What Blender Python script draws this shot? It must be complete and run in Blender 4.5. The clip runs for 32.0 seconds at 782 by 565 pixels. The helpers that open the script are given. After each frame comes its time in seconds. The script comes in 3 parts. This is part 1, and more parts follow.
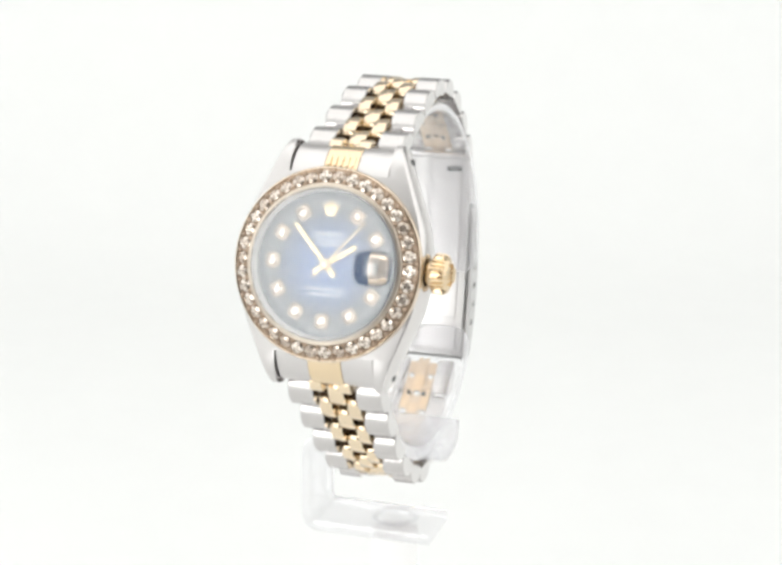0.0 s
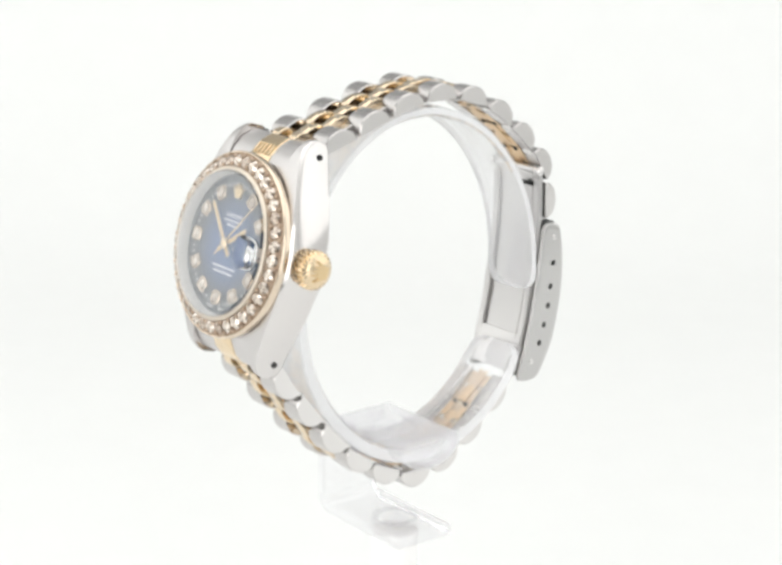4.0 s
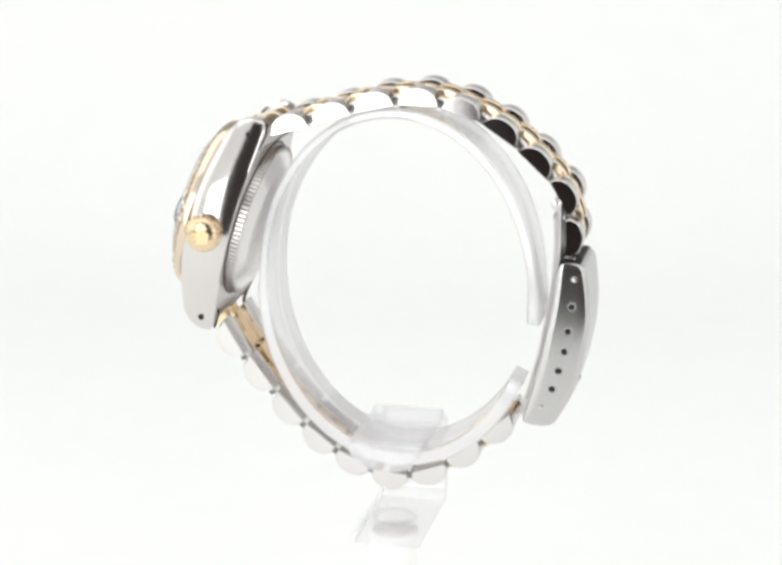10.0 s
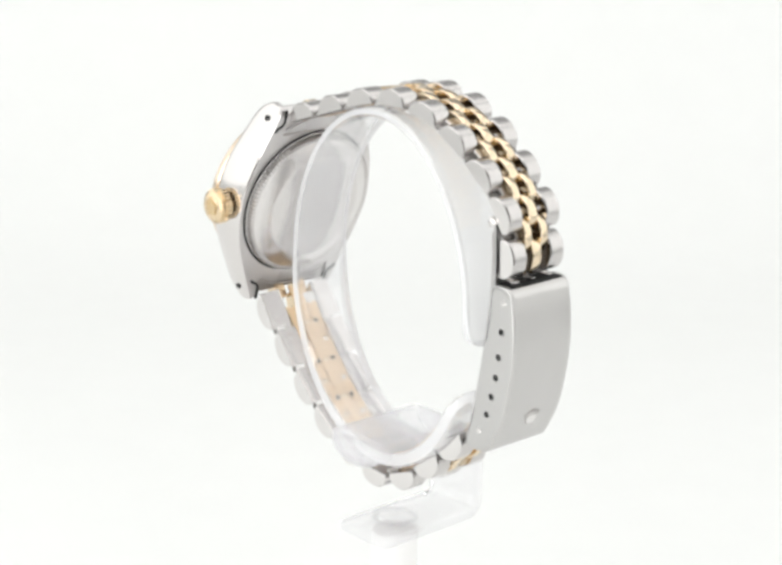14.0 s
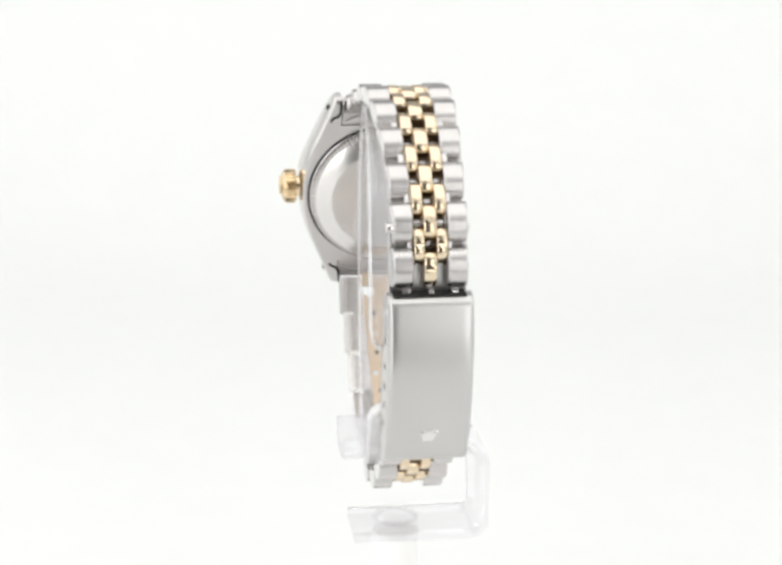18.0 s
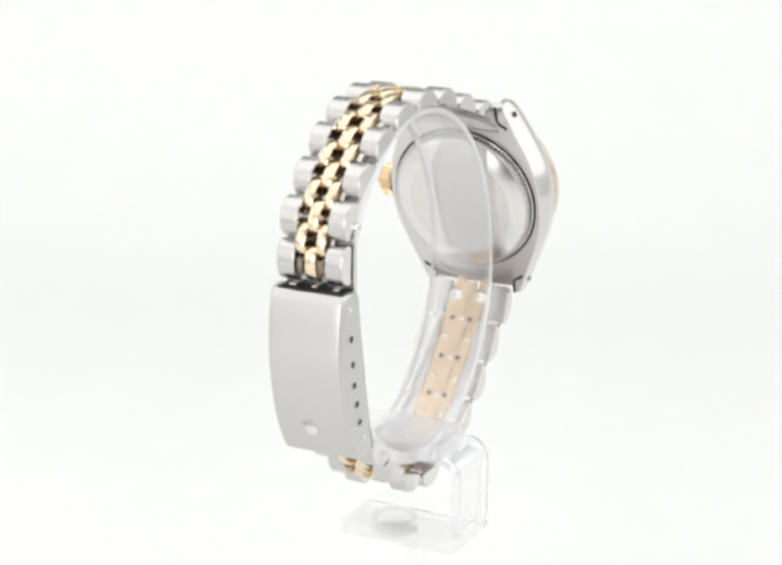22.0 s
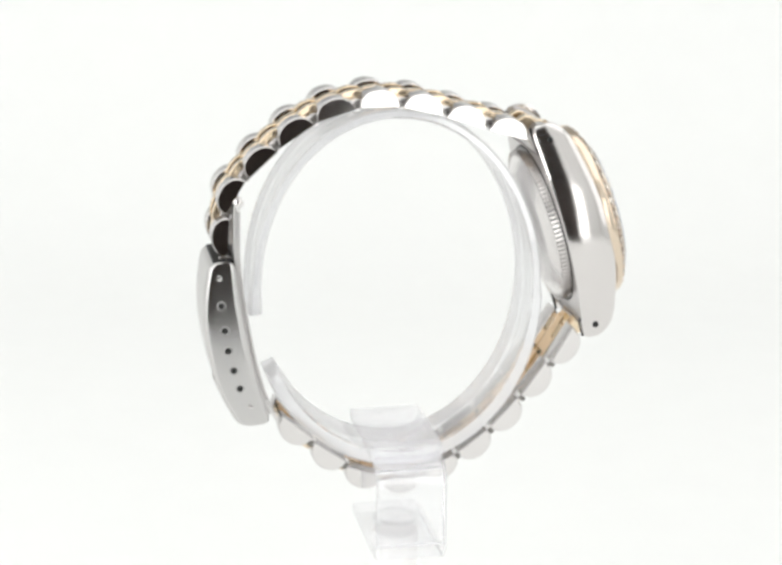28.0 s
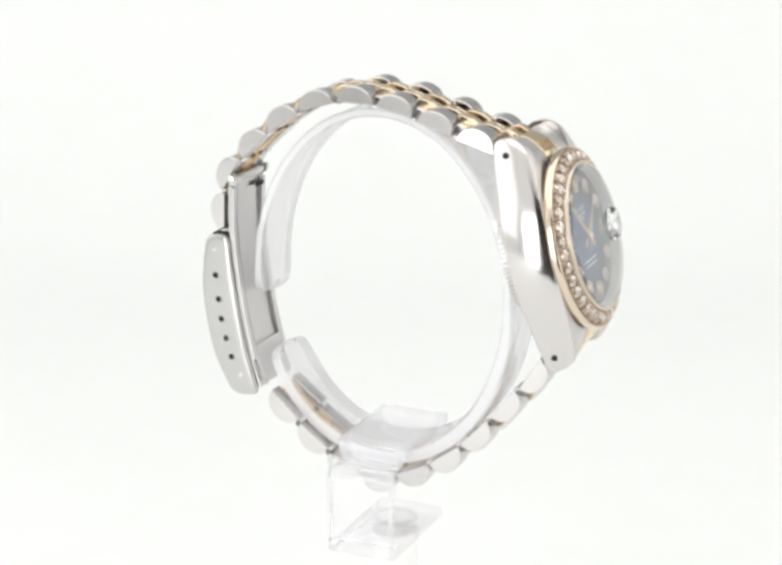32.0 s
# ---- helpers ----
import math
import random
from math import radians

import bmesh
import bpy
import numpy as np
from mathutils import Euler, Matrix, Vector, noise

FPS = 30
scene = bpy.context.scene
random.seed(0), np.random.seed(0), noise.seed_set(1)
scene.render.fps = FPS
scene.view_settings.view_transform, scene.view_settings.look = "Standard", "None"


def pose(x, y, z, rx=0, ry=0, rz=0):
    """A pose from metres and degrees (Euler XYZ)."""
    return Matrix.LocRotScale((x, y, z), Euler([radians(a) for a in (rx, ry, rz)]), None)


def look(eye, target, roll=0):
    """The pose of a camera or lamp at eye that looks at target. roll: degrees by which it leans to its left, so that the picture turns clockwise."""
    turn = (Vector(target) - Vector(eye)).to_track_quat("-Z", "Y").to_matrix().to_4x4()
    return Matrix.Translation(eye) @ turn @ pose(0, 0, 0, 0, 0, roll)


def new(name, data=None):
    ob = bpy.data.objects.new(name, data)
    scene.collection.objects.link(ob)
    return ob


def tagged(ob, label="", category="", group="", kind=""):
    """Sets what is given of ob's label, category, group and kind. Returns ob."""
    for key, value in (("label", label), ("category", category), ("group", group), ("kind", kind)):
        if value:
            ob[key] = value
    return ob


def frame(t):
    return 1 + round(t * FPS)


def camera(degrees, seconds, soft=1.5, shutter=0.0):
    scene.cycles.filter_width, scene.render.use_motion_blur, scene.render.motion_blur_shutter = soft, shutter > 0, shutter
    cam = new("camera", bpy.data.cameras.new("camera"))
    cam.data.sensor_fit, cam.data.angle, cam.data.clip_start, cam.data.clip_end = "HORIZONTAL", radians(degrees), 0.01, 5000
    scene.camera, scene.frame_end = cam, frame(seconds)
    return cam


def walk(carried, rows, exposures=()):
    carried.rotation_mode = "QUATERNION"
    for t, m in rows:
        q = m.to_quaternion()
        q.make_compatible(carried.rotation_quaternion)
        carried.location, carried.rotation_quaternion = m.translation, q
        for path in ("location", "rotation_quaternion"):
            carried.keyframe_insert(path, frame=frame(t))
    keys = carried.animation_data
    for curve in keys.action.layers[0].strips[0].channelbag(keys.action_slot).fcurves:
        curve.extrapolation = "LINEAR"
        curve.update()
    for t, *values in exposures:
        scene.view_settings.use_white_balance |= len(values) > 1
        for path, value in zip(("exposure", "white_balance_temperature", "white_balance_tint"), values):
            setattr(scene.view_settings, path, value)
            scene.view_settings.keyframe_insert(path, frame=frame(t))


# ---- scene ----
# A watch on a clear display stand turns before a still camera in a small white photo box.
MM = 0.001
DURATION = 32.0
TURN_START, TURN_RATE = -17.095, -8.6136   # degrees, degrees per second
OFF_AXIS = -0.72 * MM                       # the watch sits a little off the turning axis

cam = camera(24.435, DURATION, soft=3.4)
EYE = (0.0, -0.242, 0.07127)
PITCH, YAW = radians(-16.029), radians(0.192)
AIM = (EYE[0] - math.sin(YAW) * math.cos(PITCH), EYE[1] + math.cos(YAW) * math.cos(PITCH), EYE[2] + math.sin(PITCH))
walk(cam, [(0.0, look(EYE, AIM, 0.373)), (DURATION, look(EYE, AIM, 0.373))], exposures=[(0.0, 0.0), (DURATION, 0.0)])

# ---- world and lamps ----
world = bpy.data.worlds.new("world")
scene.world = world
world.use_nodes = True
world.node_tree.nodes["Background"].inputs[0].default_value = (0.9, 0.95, 1.0, 1)
world.node_tree.nodes["Background"].inputs[1].default_value = 0.02


def area_lamp(name, eye, target, w, h, radiance, colour=(1, 1, 1)):
    d = bpy.data.lights.new(name, "AREA")
    d.shape, d.size, d.size_y = "RECTANGLE", w, h
    d.energy = radiance * math.pi * w * h
    d.color = colour
    ob = new(name, d)
    ob.matrix_world = look(eye, target)
    return ob


LIGHT = (0.992, 1.0, 0.983)
area_lamp("top_lamp", (0, 0.0, 0.49), (0, 0.0, 0), 0.84, 0.70, 1.048, LIGHT)
area_lamp("side_lamp", (-0.41, 0.0, 0.17), (0, 0.0, 0.12), 0.64, 0.42, 0.66, LIGHT)
area_lamp("side_lamp", (0.41, 0.02, 0.17), (0, 0.02, 0.12), 0.6, 0.42, 0.66, LIGHT)
area_lamp("front_lamp", (-0.197, -0.325, 0.055), (-0.197, 0, 0.05), 0.178, 0.26, 2.5, LIGHT)
area_lamp("front_lamp", (-0.222, -0.318, 0.10), (-0.02, -0.02, 0.04), 0.10, 0.12, 1.2, LIGHT)
area_lamp("front_lamp", (0.1475, -0.325, 0.055), (0.1475, 0, 0.05), 0.092, 0.26, 2.0, LIGHT)


# ---- materials ----
def material(name, base, rough=0.5, metal=0.0, grain=0.0, grain_scale=800.0, stretch=(1, 1, 1), bump=0.0, trans=0.0, ior=1.45, vary=0.05):
    m = bpy.data.materials.new(name)
    m.use_nodes = True
    nt = m.node_tree
    b = nt.nodes["Principled BSDF"]
    b.inputs["Base Color"].default_value = (*base, 1)
    b.inputs["Roughness"].default_value = rough
    b.inputs["Metallic"].default_value = metal
    b.inputs["IOR"].default_value = ior
    b.inputs["Transmission Weight"].default_value = trans
    if grain or bump or vary:
        tc = nt.nodes.new("ShaderNodeTexCoord")
        mp = nt.nodes.new("ShaderNodeMapping")
        mp.inputs["Scale"].default_value = stretch
        fine = nt.nodes.new("ShaderNodeTexNoise")
        fine.inputs["Scale"].default_value = grain_scale
        fine.inputs["Detail"].default_value = 3
        big = nt.nodes.new("ShaderNodeTexNoise")
        big.inputs["Scale"].default_value = 90
        nt.links.new(tc.outputs["Object"], mp.inputs[0])
        nt.links.new(mp.outputs[0], fine.inputs["Vector"])
        nt.links.new(tc.outputs["Object"], big.inputs["Vector"])
        if vary and not trans:
            mix = nt.nodes.new("ShaderNodeMix")
            mix.data_type = "RGBA"
            mix.inputs["A"].default_value = (*[c * (1 - vary) for c in base], 1)
            mix.inputs["B"].default_value = (*[min(1, c * (1 + vary)) for c in base], 1)
            nt.links.new(big.outputs["Fac"], mix.inputs["Factor"])
            nt.links.new(mix.outputs["Result"], b.inputs["Base Color"])
        if grain:
            mr = nt.nodes.new("ShaderNodeMapRange")
            mr.inputs["To Min"].default_value = max(0.0, rough - grain)
            mr.inputs["To Max"].default_value = rough + grain
            nt.links.new(fine.outputs["Fac"], mr.inputs["Value"])
            nt.links.new(mr.outputs[0], b.inputs["Roughness"])
        if bump:
            bp = nt.nodes.new("ShaderNodeBump")
            bp.inputs["Strength"].default_value = bump
            bp.inputs["Distance"].default_value = 0.00005
            nt.links.new(fine.outputs["Fac"], bp.inputs["Height"])
            nt.links.new(bp.outputs[0], b.inputs["Normal"])
    return m


def clear_material(name, tint, haze_share, rough, edge, glass_share=0.0, ior=1.4, fall=5.0, base=0.04):
    """A clear solid: light passes with a slight tint, and the surface shines by its angle."""
    m = bpy.data.materials.new(name)
    m.use_nodes = True
    nt = m.node_tree
    nt.nodes.remove(nt.nodes["Principled BSDF"])
    clear = nt.nodes.new("ShaderNodeBsdfTransparent")
    clear.inputs[0].default_value = (*tint, 1)
    haze = nt.nodes.new("ShaderNodeBsdfDiffuse")
    haze.inputs[0].default_value = (0.95, 0.95, 0.97, 1)
    body = nt.nodes.new("ShaderNodeMixShader")
    body.inputs[0].default_value = haze_share
    gloss = nt.nodes.new("ShaderNodeBsdfGlossy")
    gloss.inputs["Roughness"].default_value = rough
    weight = nt.nodes.new("ShaderNodeLayerWeight")
    weight.inputs[0].default_value = 0.5
    power = nt.nodes.new("ShaderNodeMath")
    power.operation = "POWER"
    power.inputs[1].default_value = fall
    shine = nt.nodes.new("ShaderNodeMath")
    shine.operation = "MULTIPLY_ADD"
    shine.inputs[1].default_value = edge
    shine.inputs[2].default_value = base
    mix = nt.nodes.new("ShaderNodeMixShader")
    nt.links.new(weight.outputs["Facing"], power.inputs[0])
    nt.links.new(power.outputs[0], shine.inputs[0])
    if glass_share:
        bend = nt.nodes.new("ShaderNodeBsdfGlass")
        bend.inputs["IOR"].default_value = ior
        bend.inputs["Roughness"].default_value = rough
        share = nt.nodes.new("ShaderNodeMixShader")
        share.inputs[0].default_value = glass_share
        nt.links.new(clear.outputs[0], share.inputs[1])
        nt.links.new(bend.outputs[0], share.inputs[2])
        nt.links.new(share.outputs[0], body.inputs[1])
    else:
        nt.links.new(clear.outputs[0], body.inputs[1])
    nt.links.new(haze.outputs[0], body.inputs[2])
    nt.links.new(shine.outputs[0], mix.inputs[0])
    nt.links.new(body.outputs[0], mix.inputs[1])
    nt.links.new(gloss.outputs[0], mix.inputs[2])
    nt.links.new(mix.outputs[0], nt.nodes["Material Output"].inputs[0])
    return m


def stone_material():
    """Bright cut stone; a random base tone stands in for each one's sparkle."""
    m = material("clear_stone", (0.9, 0.85, 0.78), 0.1, 0.55, ior=2.2, vary=0)
    nt = m.node_tree
    b = nt.nodes["Principled BSDF"]
    info = nt.nodes.new("ShaderNodeObjectInfo")
    ramp = nt.nodes.new("ShaderNodeValToRGB")
    ramp.color_ramp.elements[0].color = (0.50, 0.41, 0.34, 1)
    ramp.color_ramp.elements[1].color = (0.84, 0.76, 0.68, 1)
    ramp.color_ramp.elements[1].position = 0.75
    nt.links.new(info.outputs["Random"], ramp.inputs[0])
    nt.links.new(ramp.outputs[0], b.inputs["Base Color"])
    return m


STEEL = material("brushed_steel", (0.63, 0.608, 0.602), 0.36, 1, 0.03, 2500, (0.2, 1, 1), 0.01)
LINK_STEEL = material("satin_link_steel", (0.585, 0.563, 0.556), 0.26, 1, 0.04, 2500, (0.2, 1, 1), 0.01)
POLISHED = material("polished_steel", (0.75, 0.728, 0.72), 0.08, 1, 0.04, 1500)
FLANK = material("polished_case_steel", (0.71, 0.683, 0.673), 0.15, 1, 0.03, 1500)
CLASP = material("clasp_steel", (0.575, 0.563, 0.556), 0.33, 1, 0.02, 2500, (1, 1, 0.05), 0.004)
CLASP_SIDE = material("clasp_flank_steel", (0.58, 0.57, 0.565), 0.14, 1, 0.03, 2500, (1, 1, 0.05), 0.002)
GOLD = material("polished_gold", (0.80, 0.64, 0.435), 0.19, 1, 0.05, 1500)
LINK_GOLD = material("link_gold", (0.79, 0.655, 0.48), 0.19, 1, 0.05, 1500)
BEZEL_GOLD = material("bezel_gold", (0.74, 0.625, 0.50), 0.14, 1, 0.05, 1500)
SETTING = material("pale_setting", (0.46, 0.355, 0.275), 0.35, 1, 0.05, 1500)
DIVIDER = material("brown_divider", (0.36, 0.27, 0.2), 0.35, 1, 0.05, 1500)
RIM = material("pale_rose_rim", (0.68, 0.60, 0.51), 0.3, 1, 0.05, 1500)
CUP = material("pale_gold_cup", (0.58, 0.48, 0.38), 0.25, 1, 0.05, 1500)
BLADE = material("satin_steel", (0.66, 0.645, 0.64), 0.3, 1, 0.04, 2500, (0.3, 1, 1), 0.01)
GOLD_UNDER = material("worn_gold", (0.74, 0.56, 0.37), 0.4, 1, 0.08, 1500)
GOLD_SATIN = material("satin_gold", (0.74, 0.575, 0.35), 0.42, 1, 0.08, 2500)
REHAUT = material("pale_satin_ring", (0.74, 0.73, 0.72), 0.5, 0.3, 0.05, 1500)
BACK = material("satin_case_back_steel", (0.69, 0.665, 0.655), 0.27, 1, vary=0.03)
BEVEL_STEEL = material("case_back_bevel_steel", (0.74, 0.715, 0.705), 0.24, 1, 0.03, 1500)
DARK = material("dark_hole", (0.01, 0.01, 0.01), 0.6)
DARKER_STEEL = material("dull_steel", (0.55, 0.53, 0.52), 0.4, 1, 0.06, 1500)
SLIT_LIGHT = material("bright_bar_steel", (0.86, 0.85, 0.84), 0.35, 0.6, 0.03, 1500)
SLIT_SHADE = material("dark_joint_steel", (0.22, 0.21, 0.2), 0.4, 1, 0.05, 1500)
# Dark gold: shade between the beads, put into the colour.
GAP_SHADE = material("tarnished_gold_plate", (0.095, 0.06, 0.034), 0.45, 1, 0.1, 1500)
DATE = material("cream_date_disc", (0.40, 0.35, 0.31), 0.5)
DIAMOND = stone_material()
# Darker copy of the stone: shaded facets put into the colour.
FACET_SHADE = material("smoky_facet", (0.34, 0.27, 0.21), 0.12, 0.7, 0.04, 1500)
CRYSTAL = clear_material("sapphire_crystal", (0.99, 0.99, 0.99), 0.0, 0.0, 0.8, fall=2.0, base=0.12)
LENS = material("magnifier_glass", (1, 1, 1), 0.0, 0, trans=1.0, ior=1.66, vary=0)
ACRYLIC = clear_material("clear_acrylic", (0.994, 0.993, 0.999), 0.09, 0.0, 0.35, 0.08, 1.4, base=0.035)
CUFF = clear_material("cuff_acrylic", (0.994, 0.993, 0.999), 0.09, 0.1, 0.6, 0.05, 1.4, fall=1.9, base=0.03)
BEVEL = clear_material("acrylic_bevel", (0.965, 0.965, 0.985), 0.18, 0.0, 0.5, 0.6, 1.45, base=0.1)
SADDLE = clear_material("thick_acrylic", (0.99, 0.987, 0.999), 0.24, 0.0, 0.4, 0.3, 1.42, base=0.06)
EDGE = clear_material("acrylic_edge", (0.985, 0.982, 0.998), 0.68, 0.0, 0.4, 0.12, 1.4, base=0.15)
POST = material("pale_post", (0.975, 0.955, 0.95), 0.5)
PRINT = material("white_print", (0.8, 0.8, 0.8), 0.5)
SHELL = material("white_cloth", (0.78, 0.78, 0.775), 0.8, 0, 0.05, 300, vary=0.01)
WHITE = material("white_board", (0.838, 0.842, 0.838), 0.7, 0, 0.05, 300, vary=0.01)
GREY = material("grey_cloth", (0.38, 0.38, 0.38), 0.85, 0, 0.05, 300, vary=0.03)
ROOM = material("dark_room", (0.17, 0.13, 0.11), 0.9)


def dial_material():
    m = bpy.data.materials.new("blue_vignette_dial")
    m.use_nodes = True
    nt = m.node_tree
    b = nt.nodes["Principled BSDF"]
    tc = nt.nodes.new("ShaderNodeTexCoord")
    ln = nt.nodes.new("ShaderNodeVectorMath")
    ln.operation = "LENGTH"
    ramp = nt.nodes.new("ShaderNodeValToRGB")
    sc = nt.nodes.new("ShaderNodeMath")
    sc.operation = "MULTIPLY"
    sc.inputs[1].default_value = 1 / (9.5 * MM)
    e = ramp.color_ramp.elements
    e[0].position, e[0].color = 0.38, (0.032, 0.135, 0.40, 1)
    e[1].position, e[1].color = 0.90, (0.016, 0.03, 0.052, 1)
    nt.links.new(tc.outputs["Object"], ln.inputs[0])
    nt.links.new(ln.outputs["Value"], sc.inputs[0])
    nt.links.new(sc.outputs[0], ramp.inputs[0])
    nt.links.new(ramp.outputs[0], b.inputs["Base Color"])
    b.inputs["Roughness"].default_value = 0.35
    b.inputs["Metallic"].default_value = 0.15
    return m


DIAL = dial_material()


# ---- mesh helpers (all in millimetres) ----
def part(name, bm, mat, parent=None, label="", m=None, smooth=None):
    """Links a bmesh in millimetres as one mesh object under its thing or part."""
    bmesh.ops.scale(bm, vec=(MM, MM, MM), verts=bm.verts)
    bmesh.ops.recalc_face_normals(bm, faces=bm.faces)
    me = bpy.data.meshes.new(name)
    bm.to_mesh(me)
    bm.free()
    for mt in mat if isinstance(mat, (list, tuple)) else [mat]:
        me.materials.append(mt)
    ob = new(name, me)
    if smooth is not None:
        me.shade_smooth()
        me.set_sharp_from_angle(angle=radians(smooth))
    if parent:
        ob.parent = parent
    if m is not None:
        t = m.copy()
        t.translation = t.translation * MM
        ob.matrix_basis = t
    if label:
        ob["label"] = label
    return ob


def again(ob, m):
    """A further piece on the same mesh, at a pose in millimetres."""
    o = new(ob.name.split(".")[0], ob.data)
    o.parent = ob.parent
    t = m.copy()
    t.translation = t.translation * MM
    o.matrix_basis = t
    if "label" in ob:
        o["label"] = ob["label"]
    return o


def lathe(profile, steps=96, close=False):
    """A turned body about local z from (radius, height) pairs."""
    bm = bmesh.new()
    rings = []
    for r, h in profile:
        if r < 1e-6:
            rings.append([bm.verts.new((0, 0, h))])
        else:
            rings.append([bm.verts.new((r * math.cos(2 * math.pi * i / steps), r * math.sin(2 * math.pi * i / steps), h)) for i in range(steps)])
    pairs = list(zip(rings, rings[1:])) + ([(rings[-1], rings[0])] if close else [])
    for a, b in pairs:
        for i in range(steps):
            j = (i + 1) % steps
            if len(a) == 1 and len(b) == 1:
                continue
            if len(a) == 1:
                bm.faces.new((a[0], b[i], b[j]))
            elif len(b) == 1:
                bm.faces.new((a[i], a[j], b[0]))
            else:
                bm.faces.new((a[i], a[j], b[j], b[i]))
    return bm


def extrude_x(outline, x0, x1, chamfer=0.0):
    """A prism along x from an outline of (y, z) pairs, with its end edges eased."""
    bm = bmesh.new()
    cy = sum(p[0] for p in outline) / len(outline)
    cz = sum(p[1] for p in outline) / len(outline)

    def shrunk(c):
        out = []
        for y, z in outline:
            dy, dz = y - cy, z - cz
            k = max(0.0, 1 - c / max(1e-6, math.hypot(dy, dz)))
            out.append((cy + dy * k, cz + dz * k))
        return out

    levels = [(x0, outline), (x1, outline)]
    if chamfer:
        levels = [(x0, shrunk(chamfer)), (x0 + chamfer, outline), (x1 - chamfer, outline), (x1, shrunk(chamfer))]
    rings = [[bm.verts.new((x, y, z)) for y, z in pts] for x, pts in levels]
    n = len(outline)
    for a, b in zip(rings, rings[1:]):
        for i in range(n):
            bm.faces.new((a[i], a[(i + 1) % n], b[(i + 1) % n], b[i]))
    bm.faces.new(rings[0][::-1])
    bm.faces.new(rings[-1])
    return bm


def box(x0, x1, y0, y1, z0, z1, bevel=0.0, segments=2):
    bm = bmesh.new()
    bmesh.ops.create_cube(bm, size=1)
    for v in bm.verts:
        v.co = Vector(((x0 + x1) / 2 + v.co.x * (x1 - x0), (y0 + y1) / 2 + v.co.y * (y1 - y0), (z0 + z1) / 2 + v.co.z * (z1 - z0)))
    if bevel:
        bmesh.ops.bevel(bm, geom=bm.edges[:], offset=bevel, segments=segments, affect="EDGES", profile=0.5)
    return bm


def ribbon(path, thick, x0, x1, bevel=0.0):
    """A bent strip: a path of (y, z) pairs, thickened to its left, of width x0 to x1."""
    n = len(path)
    left = []
    for i in range(n):
        a, b = path[max(0, i - 1)], path[min(n - 1, i + 1)]
        ty, tz = b[0] - a[0], b[1] - a[1]
        k = math.hypot(ty, tz)
        left.append((path[i][0] - tz / k * thick, path[i][1] + ty / k * thick))
    return extrude_strip(path, left, x0, x1, bevel)


def extrude_strip(path, left, x0, x1, bevel):
    bm = bmesh.new()
    e = bevel
    cols = [(x0, 0.25), (x0 + e, 0.0), (x1 - e, 0.0), (x1, 0.25)] if e else [(x0, 0), (x1, 0)]

    def row(i):
        p, q = path[i], left[i]
        lower = [(x, p[0] + (q[0] - p[0]) * f, p[1] + (q[1] - p[1]) * f) for x, f in cols]
        upper = [(x, q[0] + (p[0] - q[0]) * f, q[1] + (p[1] - q[1]) * f) for x, f in reversed(cols)]
        return [bm.verts.new(c) for c in lower + upper]

    rows = [row(i) for i in range(len(path))]
    m = len(rows[0])
    for a, b in zip(rows, rows[1:]):
        for i in range(m):
            bm.faces.new((a[i], a[(i + 1) % m], b[(i + 1) % m], b[i]))
    bm.faces.new(rows[0][::-1])
    bm.faces.new(rows[-1])
    return bm


def spline(points, steps=8):
    """A smooth curve through a few (y, z) points."""
    p = [points[0]] + list(points) + [points[-1]]
    out = []
    for i in range(1, len(p) - 2):
        for k in range(steps):
            t = k / steps
            out.append(tuple(0.5 * (2 * p[i][c] + (p[i + 1][c] - p[i - 1][c]) * t + (2 * p[i - 1][c] - 5 * p[i][c] + 4 * p[i + 1][c] - p[i + 2][c]) * t * t
                             + (3 * p[i][c] - p[i - 1][c] - 3 * p[i + 1][c] + p[i + 2][c]) * t ** 3) for c in (0, 1)))
    out.append(tuple(points[-1]))
    return out


def join(bm, other):
    """Adds another bmesh to bm."""
    me = bpy.data.meshes.new("tmp")
    other.to_mesh(me)
    other.free()
    bm.from_mesh(me)
    bpy.data.meshes.remove(me)
    return bm


# ---- the white photo box ----
FLOOR = -0.080
BOX_X, BOX_BACK, BOX_FRONT, BOX_TOP = 0.43, 0.42, -0.345, 0.50


